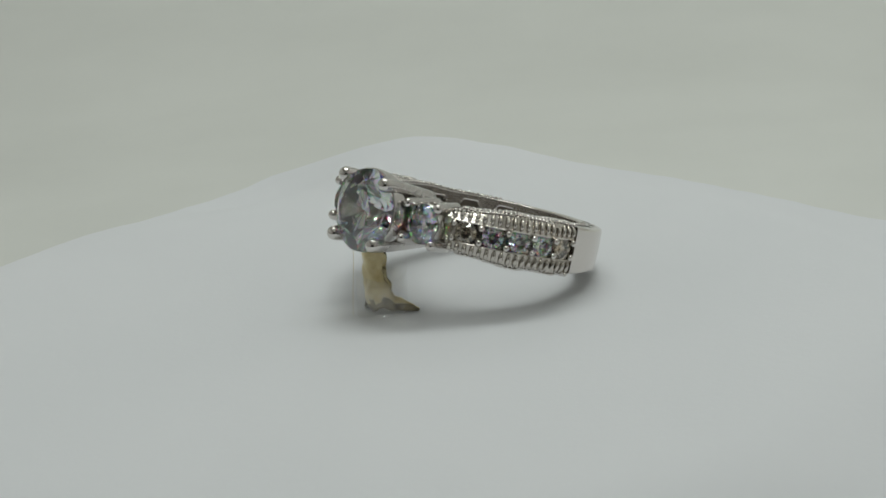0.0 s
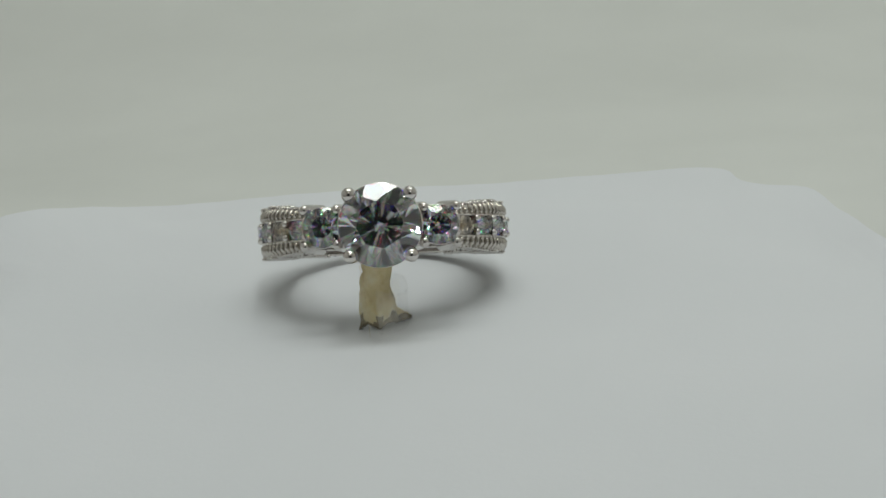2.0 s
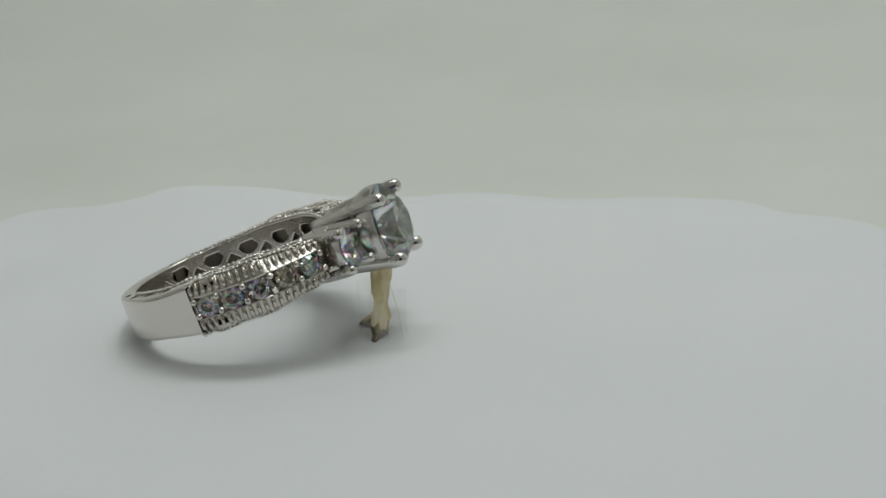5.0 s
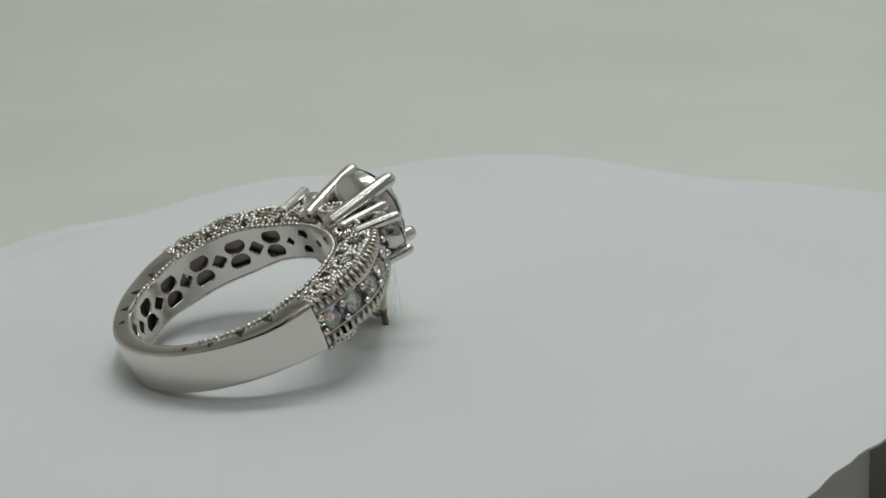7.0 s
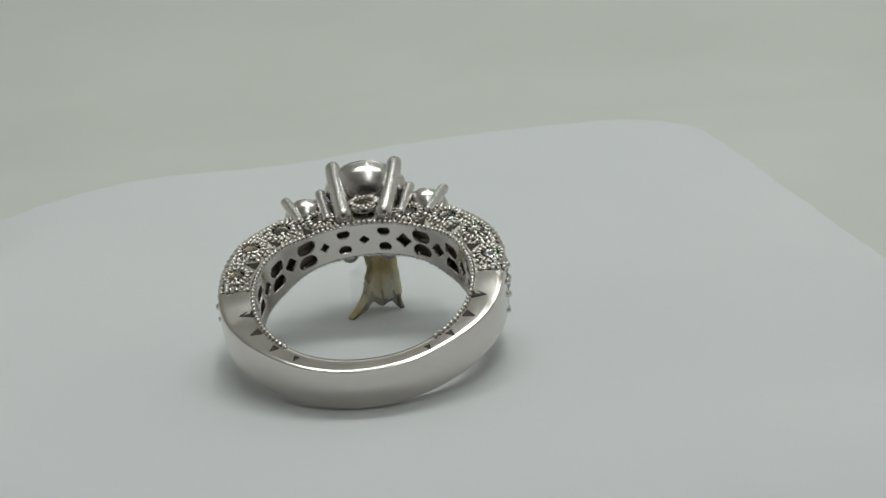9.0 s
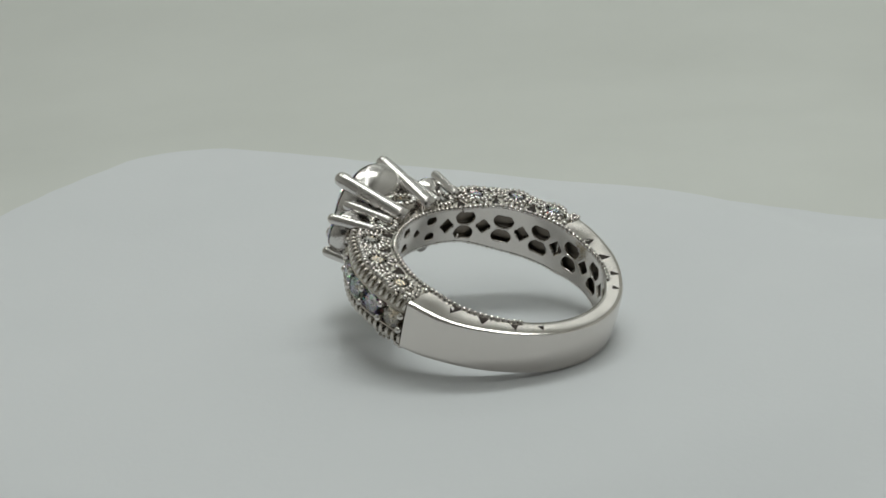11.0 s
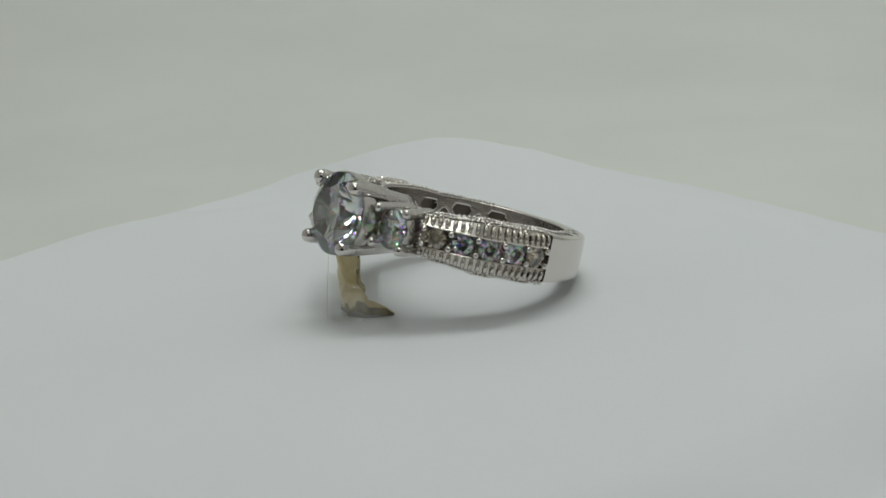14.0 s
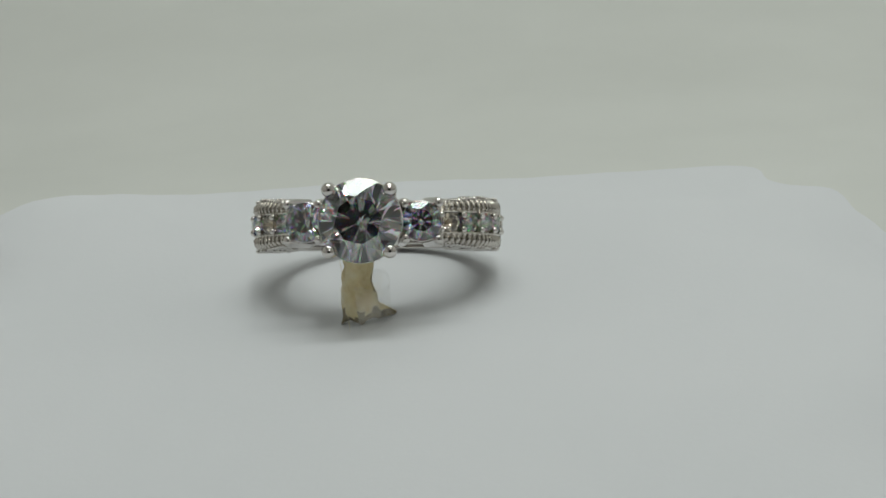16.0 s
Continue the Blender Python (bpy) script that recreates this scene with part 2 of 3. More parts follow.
def build_paper():
    bm = bmesh.new()
    steps, rings = 240, 40
    top, under = [], []
    for k in range(steps):
        deg = 360 * k / steps
        edge = sheet_radius(deg) * (1 + 0.002 * math.sin(k * 1.7) + 0.0015 * math.sin(k * 0.61))
        for rows, dz in ((top, 0), (under, -PAPER_T)):
            rows.append([bm.verts.new(polar(edge * (j / rings), radians(deg), sheet_height(deg, edge * j / rings) + dz)) for j in range(1, rings + 1)])
    for rows, flip in ((top, False), (under, True)):
        mid = bm.verts.new((0, 0, 0 if not flip else -PAPER_T))
        for p, q in zip(rows, rows[1:] + rows[:1]):
            bm.faces.new((mid, p[0], q[0]))
            for j in range(rings - 1):
                bm.faces.new((p[j], p[j + 1], q[j + 1], q[j]))
    for k in range(steps):
        l = (k + 1) % steps
        bm.faces.new((top[k][-1], under[k][-1], under[l][-1], top[l][-1]))
    return tagged(shade_by_angle(put("paper_sheet", mesh_of("paper_sheet", bm, WHITE_PAPER))),
                  "white square of paper with one clipped corner, lying on the turntable", "paper")


stand = build_stand()
paper = build_paper()

# ---- the ring: x towards the big stone, z along the bore, origin in the bore's middle ----
RING_AT = Matrix(((-0.73846, 0.61776, 0.27027, 8.494 * U), (-0.59350, -0.78573, 0.17430, 7.952 * U), (0.32004, -0.03169, 0.94688, 4.10 * U), (0, 0, 0, 1)))
BORE = 6.75
ring = tagged(new("ring"), "white gold engagement ring with clear stones, propped on wax", "ring")


def smooth_step(x, a, b):
    t = max(0.0, min(1.0, (x - a) / (b - a)))
    return t * t * (3 - 2 * t)


def half_width(deg):
    a = abs(deg)
    w = 1.28 + 0.42 * smooth_step(a, 28, 58)
    return w - 0.20 * smooth_step(a, 90, 112) - 0.03 * smooth_step(a, 112, 165)


def bore(deg):
    """Radius of the inside of the hoop, which is a little roomier at the back."""
    return BORE + 0.42 * smooth_step(abs(deg), 85, 165)


def outer_radius(deg):
    a = abs(deg)
    lean = 0.06 * math.exp(-((deg - 100) / 30) ** 2) - 0.20 * math.exp(-((deg + 100) / 30) ** 2)
    if a <= 90:
        return 9.75 - 0.66 * smooth_step(a, 55, 93) + 0.1 * smooth_step(a, 50, 33) + lean
    return 9.04 - 0.62 * smooth_step(a, 88, 142) + lean - 0.15 * math.exp(-((deg + 148) / 26) ** 2)


def brilliant(name, mat):
    """A round brilliant of radius 1 with its girdle at z = 0 and its table up."""
    bm = bmesh.new()
    pts = []
    for k in range(8):
        a = math.pi / 4 * k
        pts.append((0.57 * math.cos(a), 0.57 * math.sin(a), 0.335))
        b = a + math.pi / 8
        pts.append((0.80 * math.cos(b), 0.80 * math.sin(b), 0.205))
        pts.append((0.22 * math.cos(b), 0.22 * math.sin(b), -0.685))
    for k in range(32):
        a = math.pi / 16 * k
        wave = 0.012 * math.cos(8 * a)
        pts.append((math.cos(a), math.sin(a), 0.022 - wave))
        pts.append((math.cos(a), math.sin(a), -0.022 + wave * 0.5))
    jitter = random.Random(12)
    pts = [(x * (1 + jitter.uniform(-0.010, 0.010)), y * (1 + jitter.uniform(-0.010, 0.010)), z + jitter.uniform(-0.005, 0.005)) for x, y, z in pts]
    pts.append((0, 0, -0.86))
    vs = [bm.verts.new(p) for p in pts]
    made = bmesh.ops.convex_hull(bm, input=vs)
    junk = [v for v in bm.verts if not v.link_faces]
    bmesh.ops.delete(bm, geom=junk, context="VERTS")
    bmesh.ops.dissolve_limit(bm, angle_limit=radians(0.6), verts=bm.verts, edges=bm.edges)
    return mesh_of(name, bm, mat)


STONE_BIG = brilliant("centre_stone", DIAMOND)
STONE_SMALL = brilliant("pave_stone", DIAMOND_SMALL)
STONE_TINT = brilliant("pave_stone", CHAMPAGNE)


# plain half of the hoop
def plain_section(deg):
    deg = (deg + 180) % 360 - 180
    w, R, B = half_width(deg), outer_radius(deg), bore(deg)
    depth = R - 0.35 if abs(deg) < 151.5 else B + 0.32
    i = w - 0.34
    return [(B + 0.16, w), (B + 0.26, w + 0.01), (R - 0.30, w + 0.01), (R - 0.20, w), (R - 0.06, w - 0.05), (R, w - 0.18), (R + 0.01, w - 0.30), (R + 0.05, 0), (R + 0.01, -w + 0.30),
            (R, -w + 0.18), (R - 0.06, -w + 0.05), (R - 0.20, -w), (R - 0.30, -w - 0.01), (B + 0.26, -w - 0.01), (B + 0.16, -w), (B + 0.03, -w + 0.05), (B, -w + 0.16), (B + 0.02, -i), (depth, -i), (depth, i), (B + 0.02, i), (B, w - 0.16), (B + 0.03, w - 0.05)]


bm = bmesh.new()
sweep(bm, [radians(90 + 180 * k / 72) for k in range(73)], plain_section)
shank = shade_by_angle(part("shank", bm, GOLD, ring, "smooth polished plain back of the hoop"), 40)


# hollow gem-set half: outer wall and two side walls
def hollow_section(deg):
    w, R = half_width(deg), outer_radius(deg)
    a = abs(deg)
    if a < 31:
        R = 8.55
    i = w - 0.34
    return [(BORE + 0.30, w), (R - 0.75, w), (R - 0.42, w - 0.04), (R - 0.06, 0.84), (R, 0.78), (R - 0.03, 0.70), (R - 0.62, 0.66),
            (R - 0.62, -0.66), (R - 0.03, -0.70), (R, -0.78), (R - 0.06, -0.84), (R - 0.42, -w + 0.04), (R - 0.75, -w), (BORE + 0.30, -w),
            (BORE + 0.30, -i), (R - 0.95, -i), (R - 0.95, i), (BORE + 0.30, i)]


def hollow_part(name, a, b, steps, label):
    bm = bmesh.new()
    sweep(bm, [radians(a + (b - a) * k / steps) for k in range(steps + 1)], hollow_section)
    return shade_by_angle(part(name, bm, GOLD_CAST, ring, label), 30)


bridge = hollow_part("bridge", -30.9, 30.9, 40, "cast gallery under the three large stones")
panels = [hollow_part("pave_panel", 31, 89.0, 44, "stone-set ribbed shoulder of the hoop"), hollow_part("pave_panel", -89.0, -31, 44, "stone-set ribbed shoulder of the hoop")]


# pierced wall of the bore
def opening(deg, n):
    """Distance outside the nearest pierced opening, negative within one (hexagon-like drops and diamonds)."""
    best = 9.0
    for k in range(-7, 7):
        for c, size in ((12.5 + 22.7 * k, 1.0),):
            if abs(c) > 152:
                continue
            s = 0.62 if abs(c) < 30 else 1.0
            x = (deg - c) * math.pi / 180 * BORE
            for m in (-1, 1):
                y = n - m * 0.70
                d = max(math.hypot(x * 0.95, y) - 0.66 * s, m * y - 0.30 * s, (abs(x) * 0.75 + m * y * 0.5) - 0.52 * s)
                best = min(best, d)
            x = (deg - c - 11.35) * math.pi / 180 * BORE
            best = min(best, abs(x) * 0.85 + abs(n) * 0.85 - 0.48 * s)
    return best


def build_bore():
    bm = bmesh.new()
    na, nn = 660, 34
    lim = 180.0
    grid, inside = [], {}
    for i in range(na + 1):
        row = []
        for j in range(nn + 1):
            deg = -lim + 2 * lim * i / na
            w = half_width(deg) - 0.02
            n = -w + 2 * w * j / nn
            if 0 < i < na and 0 < j < nn:
                for _ in range(2):
                    d = opening(deg, n)
                    if abs(d) < 0.05:
                        gx = (opening(deg + 0.1, n) - d) / (0.1 * math.pi / 180 * BORE)
                        gy = (opening(deg, n + 0.01) - d) / 0.01
                        g2 = gx * gx + gy * gy + 1e-6
                        deg -= max(-0.05, min(0.05, d * gx / g2)) * 180 / math.pi / BORE
                        n -= max(-0.045, min(0.045, d * gy / g2))
            row.append((bm.verts.new(polar(bore(deg) - 0.015, radians(deg), n)), deg, n))
        grid.append(row)
    for i in range(na):
        for j in range(nn):
            q = (grid[i][j], grid[i + 1][j], grid[i + 1][j + 1], grid[i][j + 1])
            if opening(sum(v[1] for v in q) / 4, sum(v[2] for v in q) / 4) > 0:
                bm.faces.new([v[0] for v in q])
    bmesh.ops.delete(bm, geom=[v for v in bm.verts if not v.link_faces], context="VERTS")
    ob = part("pierced_bore_wall", bm, GOLD, ring, "smooth inner wall pierced with drop and diamond openings", True)
    mod = ob.modifiers.new("thickness", "SOLIDIFY")
    mod.thickness, mod.offset = 0.28 * U, 1
    return ob


build_bore()

# added liner behind the pierced wall; its dark colour paints the openings' shade
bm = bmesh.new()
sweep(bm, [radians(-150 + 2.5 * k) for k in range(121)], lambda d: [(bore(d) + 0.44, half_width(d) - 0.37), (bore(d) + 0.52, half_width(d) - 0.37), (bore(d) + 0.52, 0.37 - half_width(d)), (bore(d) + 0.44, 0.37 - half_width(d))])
DARK = metal_material("recess_shade_metal", (0.20, 0.175, 0.15), 0.28, 0.5)
shade_by_angle(part("recess_shade_liner", bm, DARK, ring, "added dark liner that paints the shade inside the openings"))

# ribs along both edges of each shoulder, stones and grains in the channel
bm = bmesh.new()
tube(bm, [(-0.30, 0, -0.28), (-0.16, 0, 0.03), (0.06, 0, 0.12), (0.26, 0, 0.05), (0.33, 0, -0.16)], [0.11, 0.15, 0.16, 0.15, 0.10], 8)
RIB = mesh_of("rib", bm, GOLD_CAST, True)
bm = bmesh.new()
bmesh.ops.create_icosphere(bm, subdivisions=2, radius=1.0)
GRAIN = mesh_of("grain", bm, GOLD_BRIGHT, True)
rng = random.Random(4)


def at_ring(deg, r, n, tilt=0.0):
    """A pose on the hoop: x along the hoop's width, z outwards, tipped towards the edge by tilt degrees."""
    a = radians(deg)
    out = Vector((math.cos(a), math.sin(a), 0))
    x = Vector((0, 0, 1))
    y = out.cross(x)
    m = Matrix((x, y, out)).transposed().to_4x4()
    m.translation = polar(r, a, n) * U
    return m @ pose(0, 0, 0, 0, tilt, 0)


for side, panel in ((1, panels[0]), (-1, panels[1])):
    for k in range(19):
        deg = 32.5 + 56.0 * k / 18
        R, w = outer_radius(side * deg), half_width(deg)
        for s in (1, -1):
            put("rib", RIB, panel, at_ring(side * deg, R - 0.20, s * (0.84 + (w - 0.84) * 0.48), s * 28) @ Matrix.Diagonal((s * 0.62 * (w - 0.5) / 0.62, 1, 1, 1)))
    for k in range(5):
        deg = 38.2 + 11.2 * k
        R = outer_radius(side * deg)
        me = STONE_TINT if (k + (side > 0)) % 4 == 1 else STONE_SMALL
        put("pave_stone", me, panel, sized(at_ring(side * deg, R - 0.10, 0), 0.74) @ pose(0, 0, 0, 0, 0, 17 * k))
        for d in (-5.6, 5.6):
            for s in (1, -1):
                if d > 0 and k < 4:
                    continue
                put("grain", GRAIN, panel, sized(at_ring(side * (deg + d * 0.93), outer_radius(side * (deg + d)) + 0.05, s * 0.50), 0.25))
    # closing bar with a saw-cut step at the end of the shoulder
    bm = bmesh.new()
    sweep(bm, [radians(side * (88.95 + 1.1 * k / 3)) for k in range(4)], lambda d: [(BORE + 0.3, half_width(d)), (8.45, half_width(d) - 0.06), (8.75, 0.9), (8.75, -0.9), (8.45, -half_width(d) + 0.06), (BORE + 0.3, -half_width(d))])
    part("end_bar", bm, GOLD_CAST, panel)


# rosettes on both flat faces of the hoop
def rosette_parts(deg, r, face, size, tilt, proud=0.02):
    a = radians(deg)
    w = half_width(deg)
    out = Vector((math.cos(a) * math.sin(radians(tilt)), math.sin(a) * math.sin(radians(tilt)), face * math.cos(radians(tilt))))
    m = frame_to(polar(r, a, face * (w + proud)), out, (math.cos(a), math.sin(a), 0))
    bm = bmesh.new()
    prof = [(0.60, -0.30), (0.66, 0.04), (0.80, 0.10), (0.94, 0.02), (0.98, -0.30)]
    rows = [[bm.verts.new((p * math.cos(2 * math.pi * k / 28), p * math.sin(2 * math.pi * k / 28), z)) for p, z in prof] for k in range(28)]
    for p, q in zip(rows, rows[1:] + rows[:1]):
        for i in range(len(prof) - 1):
            bm.faces.new((p[i], p[i + 1], q[i + 1], q[i]))
    bm.faces.new([row[0] for row in rows])
    rosette = part("rosette", bm, GOLD_CAST, ring, "beaded round collar with a tiny stone", True, m @ Matrix.Diagonal((size, size, size, 1)))
    for k in range(16):
        b = 2 * math.pi * k / 16
        put("grain", GRAIN, rosette, Matrix.Translation(Vector((0.80 * math.cos(b), 0.80 * math.sin(b), 0.12)) * U) @ Matrix.Rotation(b, 4, "Z") @ Matrix.Diagonal((0.22, 0.125, 0.13, 1)))
    put("chip_stone", STONE_TINT if rng.random() < 0.5 else STONE_SMALL, rosette, Matrix.Translation((0, 0, 0.02 * U)) @ Matrix.Diagonal((0.62, 0.62, 0.34, 1)))
    return rosette


for face in (1, -1):
    rosette_parts(0, 8.62, face, 1.05, 12, 0.34)
    for side in (1, -1):
        for deg, r, size in ((21, 8.1, 1.0), (40, 8.45, 1.0), (59.5, 8.42, 1.0), (78.5, 8.25, 0.95)):
            rosette_parts(side * deg, r, face, size, 0)

# fine milgrain along the inner and outer edges of both faces, joined
ICO = [Vector(v) for v in ((0, 0, 1), (0.894, 0, 0.447), (0.276, 0.851, 0.447), (-0.724, 0.526, 0.447), (-0.724, -0.526, 0.447), (0.276, -0.851, 0.447),
                           (0.724, 0.526, -0.447), (-0.276, 0.851, -0.447), (-0.894, 0, -0.447), (-0.276, -0.851, -0.447), (0.724, -0.526, -0.447), (0, 0, -1))]
FACES = ((0, 1, 2), (0, 2, 3), (0, 3, 4), (0, 4, 5), (0, 5, 1), (1, 6, 2), (2, 7, 3), (3, 8, 4), (4, 9, 5), (5, 10, 1),
         (6, 7, 2), (7, 8, 3), (8, 9, 4), (9, 10, 5), (10, 6, 1), (11, 7, 6), (11, 8, 7), (11, 9, 8), (11, 10, 9), (11, 6, 10))


def milgrain(places, size):
    verts, faces = [], []
    for p in places:
        o = len(verts)
        s = size * rng.uniform(0.85, 1.12)
        verts += [(p + v * s) * U for v in ICO]
        faces += [tuple(o + i for i in f) for f in FACES]
    me = bpy.data.meshes.new("milgrain")
    me.from_pydata(verts, [], faces)
    me.materials.append(GOLD_BRIGHT)
    me.polygons.foreach_set("use_smooth", [True] * len(me.polygons))
    return me


for face in (1, -1):
    places = [polar(bore(d) + 0.12, radians(d), face * (half_width(d) + 0.02)) for d in np.arange(-142, 142.1, 2.9)]
    for d in np.arange(31.5, 89, 2.0):
        for s in (1, -1):
            places.append(polar(outer_radius(s * d) - 0.62, radians(s * d), face * (half_width(d) + 0.03)))
    for c in (30.6, 49.8, 69.0, 88.0):
        for s in (1, -1):
            for r in (7.6, 7.95, 8.3, 8.65):
                for dd in (-1.1, 1.1):
                    if r > 7.8 or abs(dd) > 2:
                        places.append(polar(r + 0.25, radians(s * (c + dd)), face * (half_width(c) + 0.02)))
    taken = [polar(r, radians(s * d), 0) for s in (1, -1) for d, r in ((40, 8.45), (59.5, 8.42), (78.5, 8.25))]
    pits = [polar(r, radians(s * d), 0) for s in (1, -1) for d, r in ((30.6, 7.45), (49.8, 7.55), (69, 7.55))]
    loose = []
    for _ in range(2600):
        d, r = rng.choice((1, -1)) * rng.uniform(32, 88.5), rng.uniform(7.2, 9.0)
        p = polar(r, radians(d), 0)
        if r < outer_radius(d) - 0.75 and all((p - q).length > 1.0 for q in taken) and all((p - q).length > 0.50 for q in pits) and all((p - q).length > 0.34 for q in loose):
            loose.append(p)
            places.append(Vector((p.x, p.y, face * (half_width(d) + 0.0))))
    tagged(put("milgrain", milgrain(places, 0.195), ring, None, "rows of tiny bright metal beads"), kind="stuff")

PIT = metal_material("pit_shade_metal", (0.06, 0.05, 0.045), 0.4, 0.6)
# shallow three-cornered cuts, shade painted in, between the rosettes and along the plain hoop
for face in (1, -1):
    for side in (1, -1):
        for deg, r in ((30.6, 7.45), (49.8, 7.55), (69, 7.55), (106, 7.42), (121, 7.58), (136, 7.70), (149, 7.72)):
            size = 0.46 if deg < 95 else 0.50 - 0.006 * (deg - 106)
            bm = bmesh.new()
            tri = [Vector((size * math.cos(b), size * math.sin(b), 0)) for b in (0, 2.3, -2.3)]
            outer = [bm.verts.new(v * 1.12 + Vector((0, 0, 0.03))) for v in tri]
            inner = [bm.verts.new(v * 0.92 + Vector((0, 0, 0.035))) for v in tri]
            deep = [bm.verts.new(v * 0.5 + Vector((0, 0, 0.012))) for v in tri]
            for i in range(3):
                j = (i + 1) % 3
                bm.faces.new((outer[i], outer[j], inner[j], inner[i]))
                bm.faces.new((inner[i], inner[j], deep[j], deep[i]))
            bm.faces.new(deep)
            a = radians(side * deg)
            m = frame_to(polar(r, a, face * half_width(deg)), (0, 0, face), (-math.sin(a), math.cos(a), 0))
            part("cut", bm, PIT, ring, "three-cornered cut with its shade painted dark", m=m)

# head: cup, big stone and four claws
STONE_X = 11.75
bm = bmesh.new()
prof = [(0.72, 9.44), (1.55, 9.80), (2.2, 10.45), (2.62, 11.2), (2.76, 11.54), (2.86, 11.66), (2.95, 11.60), (2.97, 11.2), (2.90, 10.75), (2.70, 10.30), (2.36, 9.90), (1.9, 9.60), (1.35, 9.38), (0.80, 9.28)]
rows = [[bm.verts.new((x, r * math.cos(2 * math.pi * k / 48), r * math.sin(2 * math.pi * k / 48))) for r, x in prof] for k in range(48)]
for p, q in zip(rows, rows[1:] + rows[:1]):
    for i in range(len(prof)):
        j = (i + 1) % len(prof)
        bm.faces.new((p[i], p[j], q[j], q[i]))
head = shade_by_angle(part("head", bm, GOLD_FROST, ring, "bright rounded cup under the large stone"), 40)
put("centre_stone", STONE_BIG, ring, sized(frame_to((STONE_X, 0, -0.03), (1, 0, 0)), 2.90) @ pose(0, 0, 0, 0, 0, 8), "large round brilliant-cut clear stone")


def claw(base, bend, tip, r0, r1, name, label):
    base, bend, tip = Vector(base), Vector(bend), Vector(tip)
    pts, radii = [], []
    for k in range(13):
        t = k / 12
        pts.append(base * (1 - t) ** 2 + bend * 2 * t * (1 - t) + tip * t * t)
        radii.append(r0 + (r1 - r0) * t)
    d = (pts[-1] - pts[-2]).normalized()
    for q in (0.35, 0.65, 0.88, 0.99):
        pts.append(tip + d * r1 * q)
        radii.append(r1 * math.sqrt(1 - q * q))
    bm = bmesh.new()
    tube(bm, pts, radii, 14)
    ob = part(name, bm, GOLD_FROST, ring, label, True)
    put("tip", GRAIN, ob, sized(Matrix.Translation((tip + d * r1 * 0.30) * U), r1 * 0.98), "polished rounded tip")
    return ob


for sy in (1, -1):
    for sz in (1, -1):
        claw((7.1, 1.25 * sy, 1.45 * sz), (10.2, 1.85 * sy, 1.9 * sz), (12.1, 2.08 * sy, 2.10 * sz), 0.60, 0.53, "claw", "satin claw holding the large stone")
for sy in (1, -1):
    d = radians(7.0)
    put("side_stone", STONE_SMALL, ring, sized(frame_to((10.05, 4.12 * sy, 0), (math.cos(d), math.sin(d) * sy, 0)), 1.36) @ pose(0, 0, 0, 0, 0, 11), "round clear stone beside the large one")
    bm = bmesh.new()
    prof = [(0.7, -1.5), (1.2, -0.75), (1.48, -0.20), (1.60, -0.10), (1.66, -0.16), (1.66, -0.45), (1.58, -0.85), (1.38, -1.25), (1.05, -1.6), (0.75, -1.75)]
    rows = [[bm.verts.new((r * math.cos(2 * math.pi * k / 36), r * math.sin(2 * math.pi * k / 36), x)) for r, x in prof] for k in range(36)]
    for p, q in zip(rows, rows[1:] + rows[:1]):
        for i in range(len(prof)):
            j = (i + 1) % len(prof)
            bm.faces.new((p[i], p[j], q[j], q[i]))
    shade_by_angle(part("side_cup", bm, GOLD_FROST, ring, "satin cup of a side stone", m=sized(frame_to((10.05, 4.12 * sy, 0), (math.cos(d), math.sin(d) * sy, 0)), 0.87)), 40)
    for sz in (1, -1):
        claw((7.2, 4.2 * sy, 1.45 * sz), (8.6, 4.75 * sy, 1.4 * sz), (9.85, 5.25 * sy, 1.28 * sz), 0.32, 0.37, "side_claw", "slim satin claw of a side stone")
        claw((7.3, 2.4 * sy, 1.40 * sz), (9.0, 2.75 * sy, 1.35 * sz), (10.55, 3.0 * sy, 1.22 * sz), 0.32, 0.37, "side_claw", "slim satin claw of a side stone")


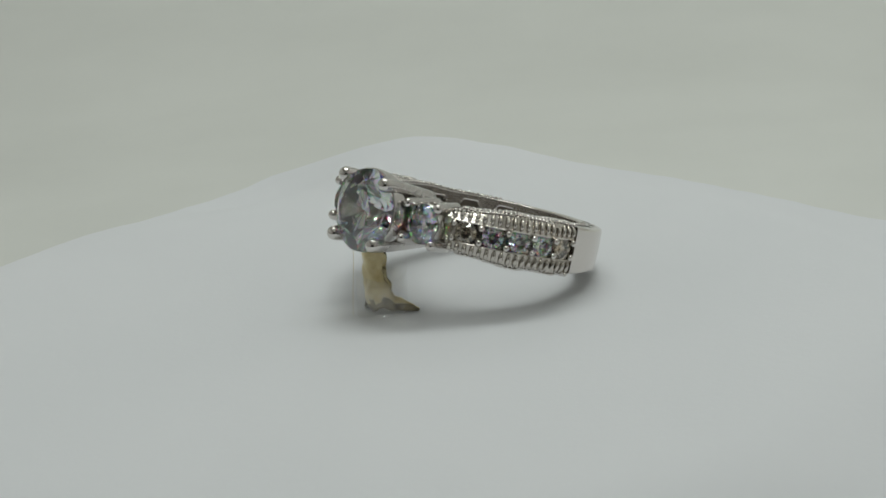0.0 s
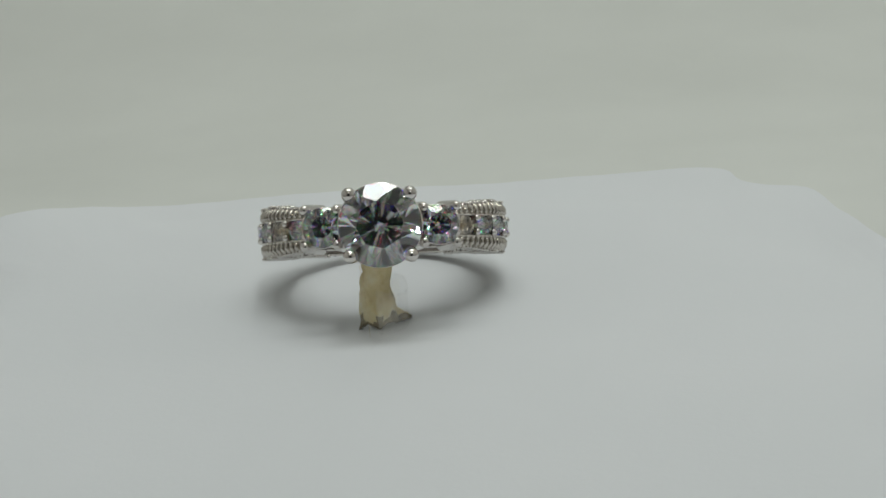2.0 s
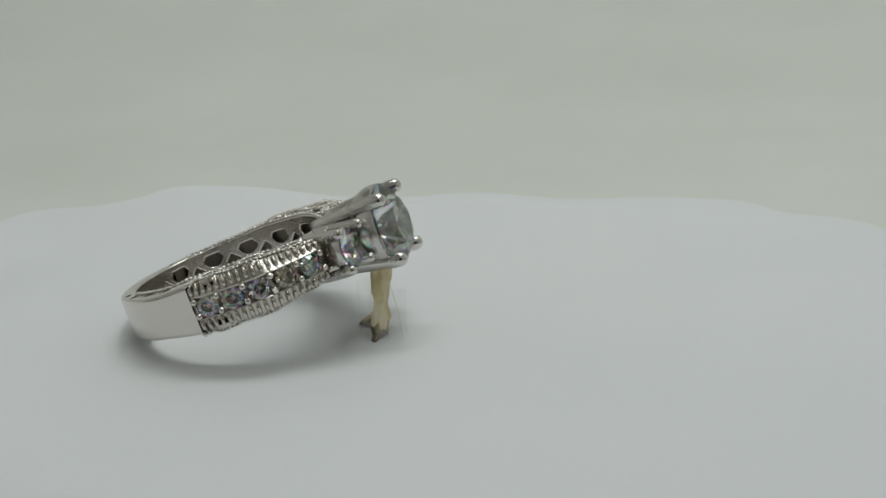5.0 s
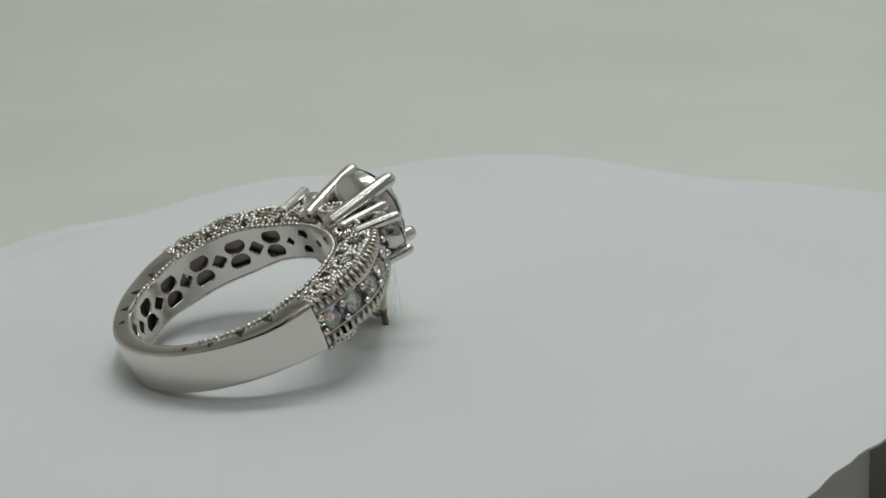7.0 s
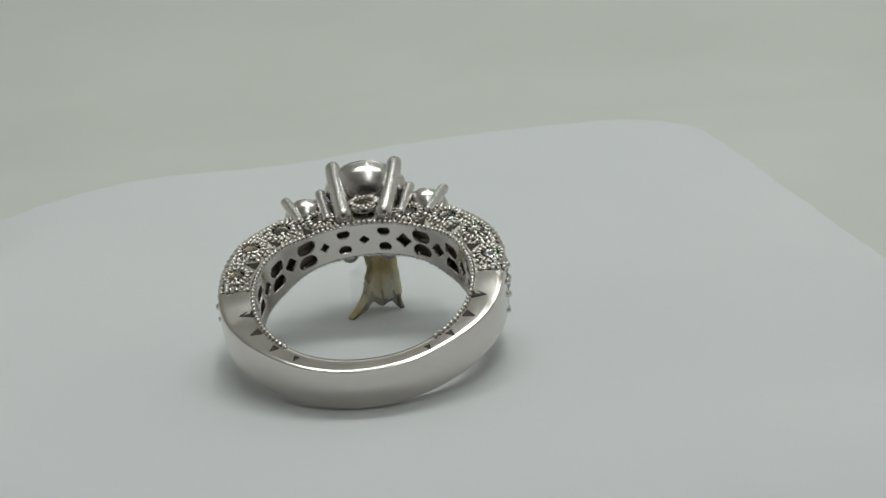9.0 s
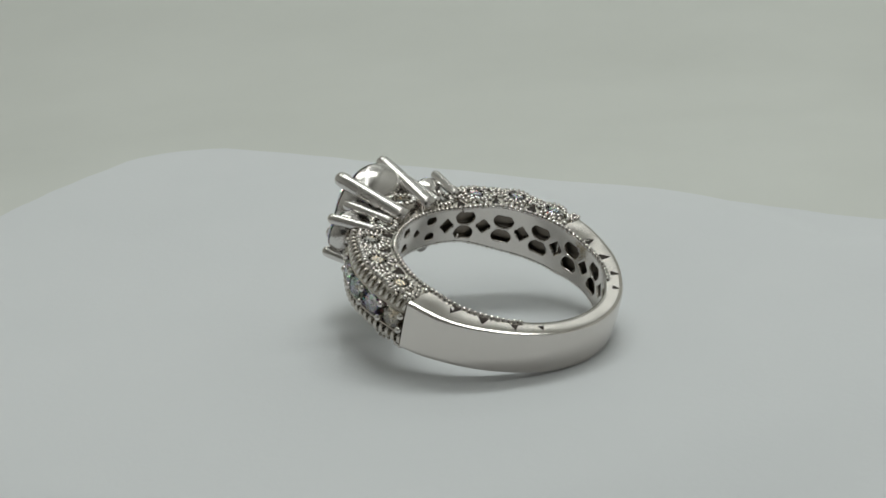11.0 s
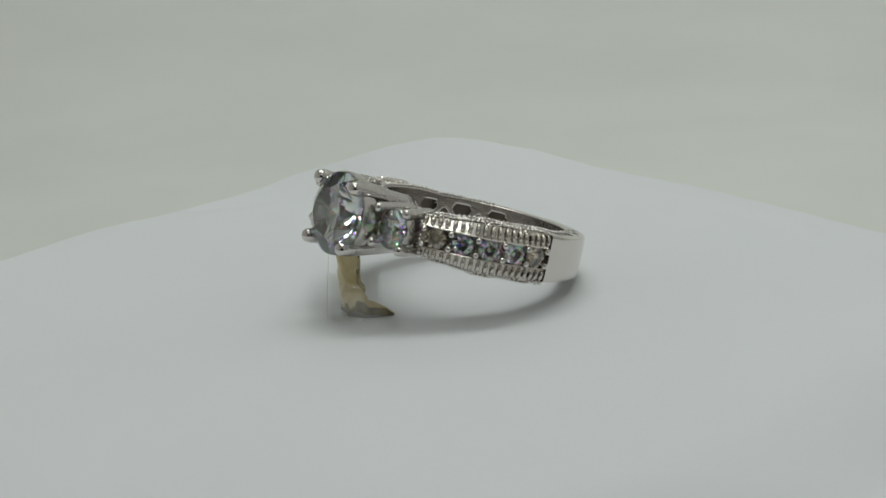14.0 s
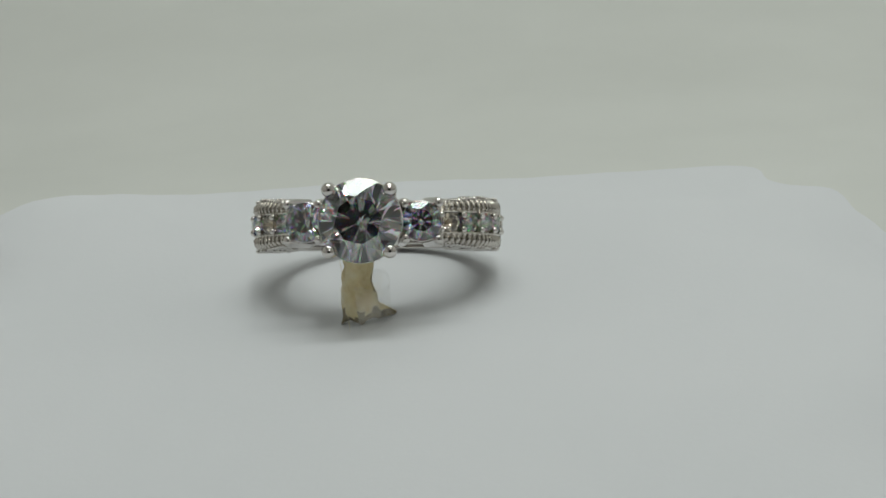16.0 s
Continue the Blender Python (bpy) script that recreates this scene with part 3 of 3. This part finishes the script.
# ---- wax stub and bit of clear film that prop the ring up ----
def build_stub():
    stub = tagged(new("wax_stub"), "yellowed translucent wax stub stuck to the paper under the ring", "wax")
    # a curled scrap: three feet on the paper, an arch between two of them, its far wing cut away on the slant
    def along(pts, u):
        k = min(int(u * (len(pts) - 1)), len(pts) - 2)
        f = u * (len(pts) - 1) - k
        f = f * f * (3 - 2 * f) * 0.4 + f * 0.6
        return Vector(pts[k]).lerp(Vector(pts[k + 1]), f)

    low = [(-0.45, 3.25, 0.0), (-0.40, 2.6, 0.55), (-0.05, 1.75, 0.10), (0.45, 1.45, 0.55), (1.4, 1.5, 0.25), (3.05, 1.75, 0.03)]
    high = [(-0.10, 2.75, 5.5), (-0.40, 2.1, 5.5), (-0.30, 1.5, 5.5), (0.80, 1.45, 5.4), (1.15, 1.5, 1.4), (3.15, 1.78, 0.16)]
    na, nv = 44, 26
    grid = []
    for i in range(na + 1):
        lo, hi = along(low, i / na), along(high, i / na)
        row = []
        for j in range(nv + 1):
            p = lo.lerp(hi, j / nv)
            p += Vector((noise.noise(p * 0.8), noise.noise(p * 0.8 + Vector((9, 0, 0))), 0)) * 0.22 + Vector((noise.noise(p * 2.6), noise.noise(p * 2.6 + Vector((4, 0, 0))), 0)) * 0.09
            row.append(p)
        grid.append(row)
    for name, mat, label, in_foot in (("wax_lump", WAX, "pale yellow curled scrap of wax", False), ("wax_foot", WAX_DARK, "darker lower edge and far wing of the wax", True)):
        bm = bmesh.new()
        made = {}
        for i in range(na):
            for j in range(nv):
                line = 1.0 + 2.6 * noise.noise(Vector((i * 0.16, 3.1, 0))) + (3.5 if i < 6 or 14 < i < 20 else 0) + max(0, i - 26) * 1.2
                if (j < line) != in_foot:
                    continue
                corners = [(i, j), (i + 1, j), (i + 1, j + 1), (i, j + 1)]
                for c in corners:
                    if c not in made:
                        made[c] = bm.verts.new(grid[c[0]][c[1]])
                bm.faces.new([made[c] for c in corners])
        ob = part(name, bm, mat, stub, label, True)
        mod = ob.modifiers.new("thickness", "SOLIDIFY")
        mod.thickness, mod.offset = 0.42 * U, 0
    bm = bmesh.new()
    tube(bm, [(-1.15, 2.3, 5.0), (-1.3, 1.9, 3.2), (-1.45, 1.6, 1.6), (-1.55, 1.45, 0.05)], [0.014, 0.014, 0.012, 0.010], 6)
    part("film_edge", bm, WAX, stub, "thin edge of the clear film", True)
    bm = bmesh.new()
    rows = []
    for i in range(31):
        b = radians(-150 + 300 * i / 30)
        rows.append([bm.verts.new((0.45 + (1.9 + 0.15 * v) * math.cos(b), 1.65 + 1.5 * math.sin(b), 0.12 + 3.0 * v + 0.35 * v * math.sin(b * 2 + 1))) for v in (0, 0.25, 0.5, 0.75, 1)])
    for p, q in zip(rows, rows[1:]):
        for i in range(4):
            bm.faces.new((p[i], p[i + 1], q[i + 1], q[i]))
    film = part("film", bm, FILM, stub, "loop of clear bent plastic film", True)
    mod = film.modifiers.new("thickness", "SOLIDIFY")
    mod.thickness = 0.04 * U
    film.visible_shadow = False
    return stub


stub = build_stub()


# ---- what turns ----
def motions():
    for thing, rest in ((stand, Matrix()), (paper, Matrix()), (stub, Matrix()), (ring, RING_AT)):
        walk(thing, [(0.5 * k, pose(0, 0, 0, 0, 0, SPIN * 0.5 * k) @ rest) for k in range(33)])


motions()
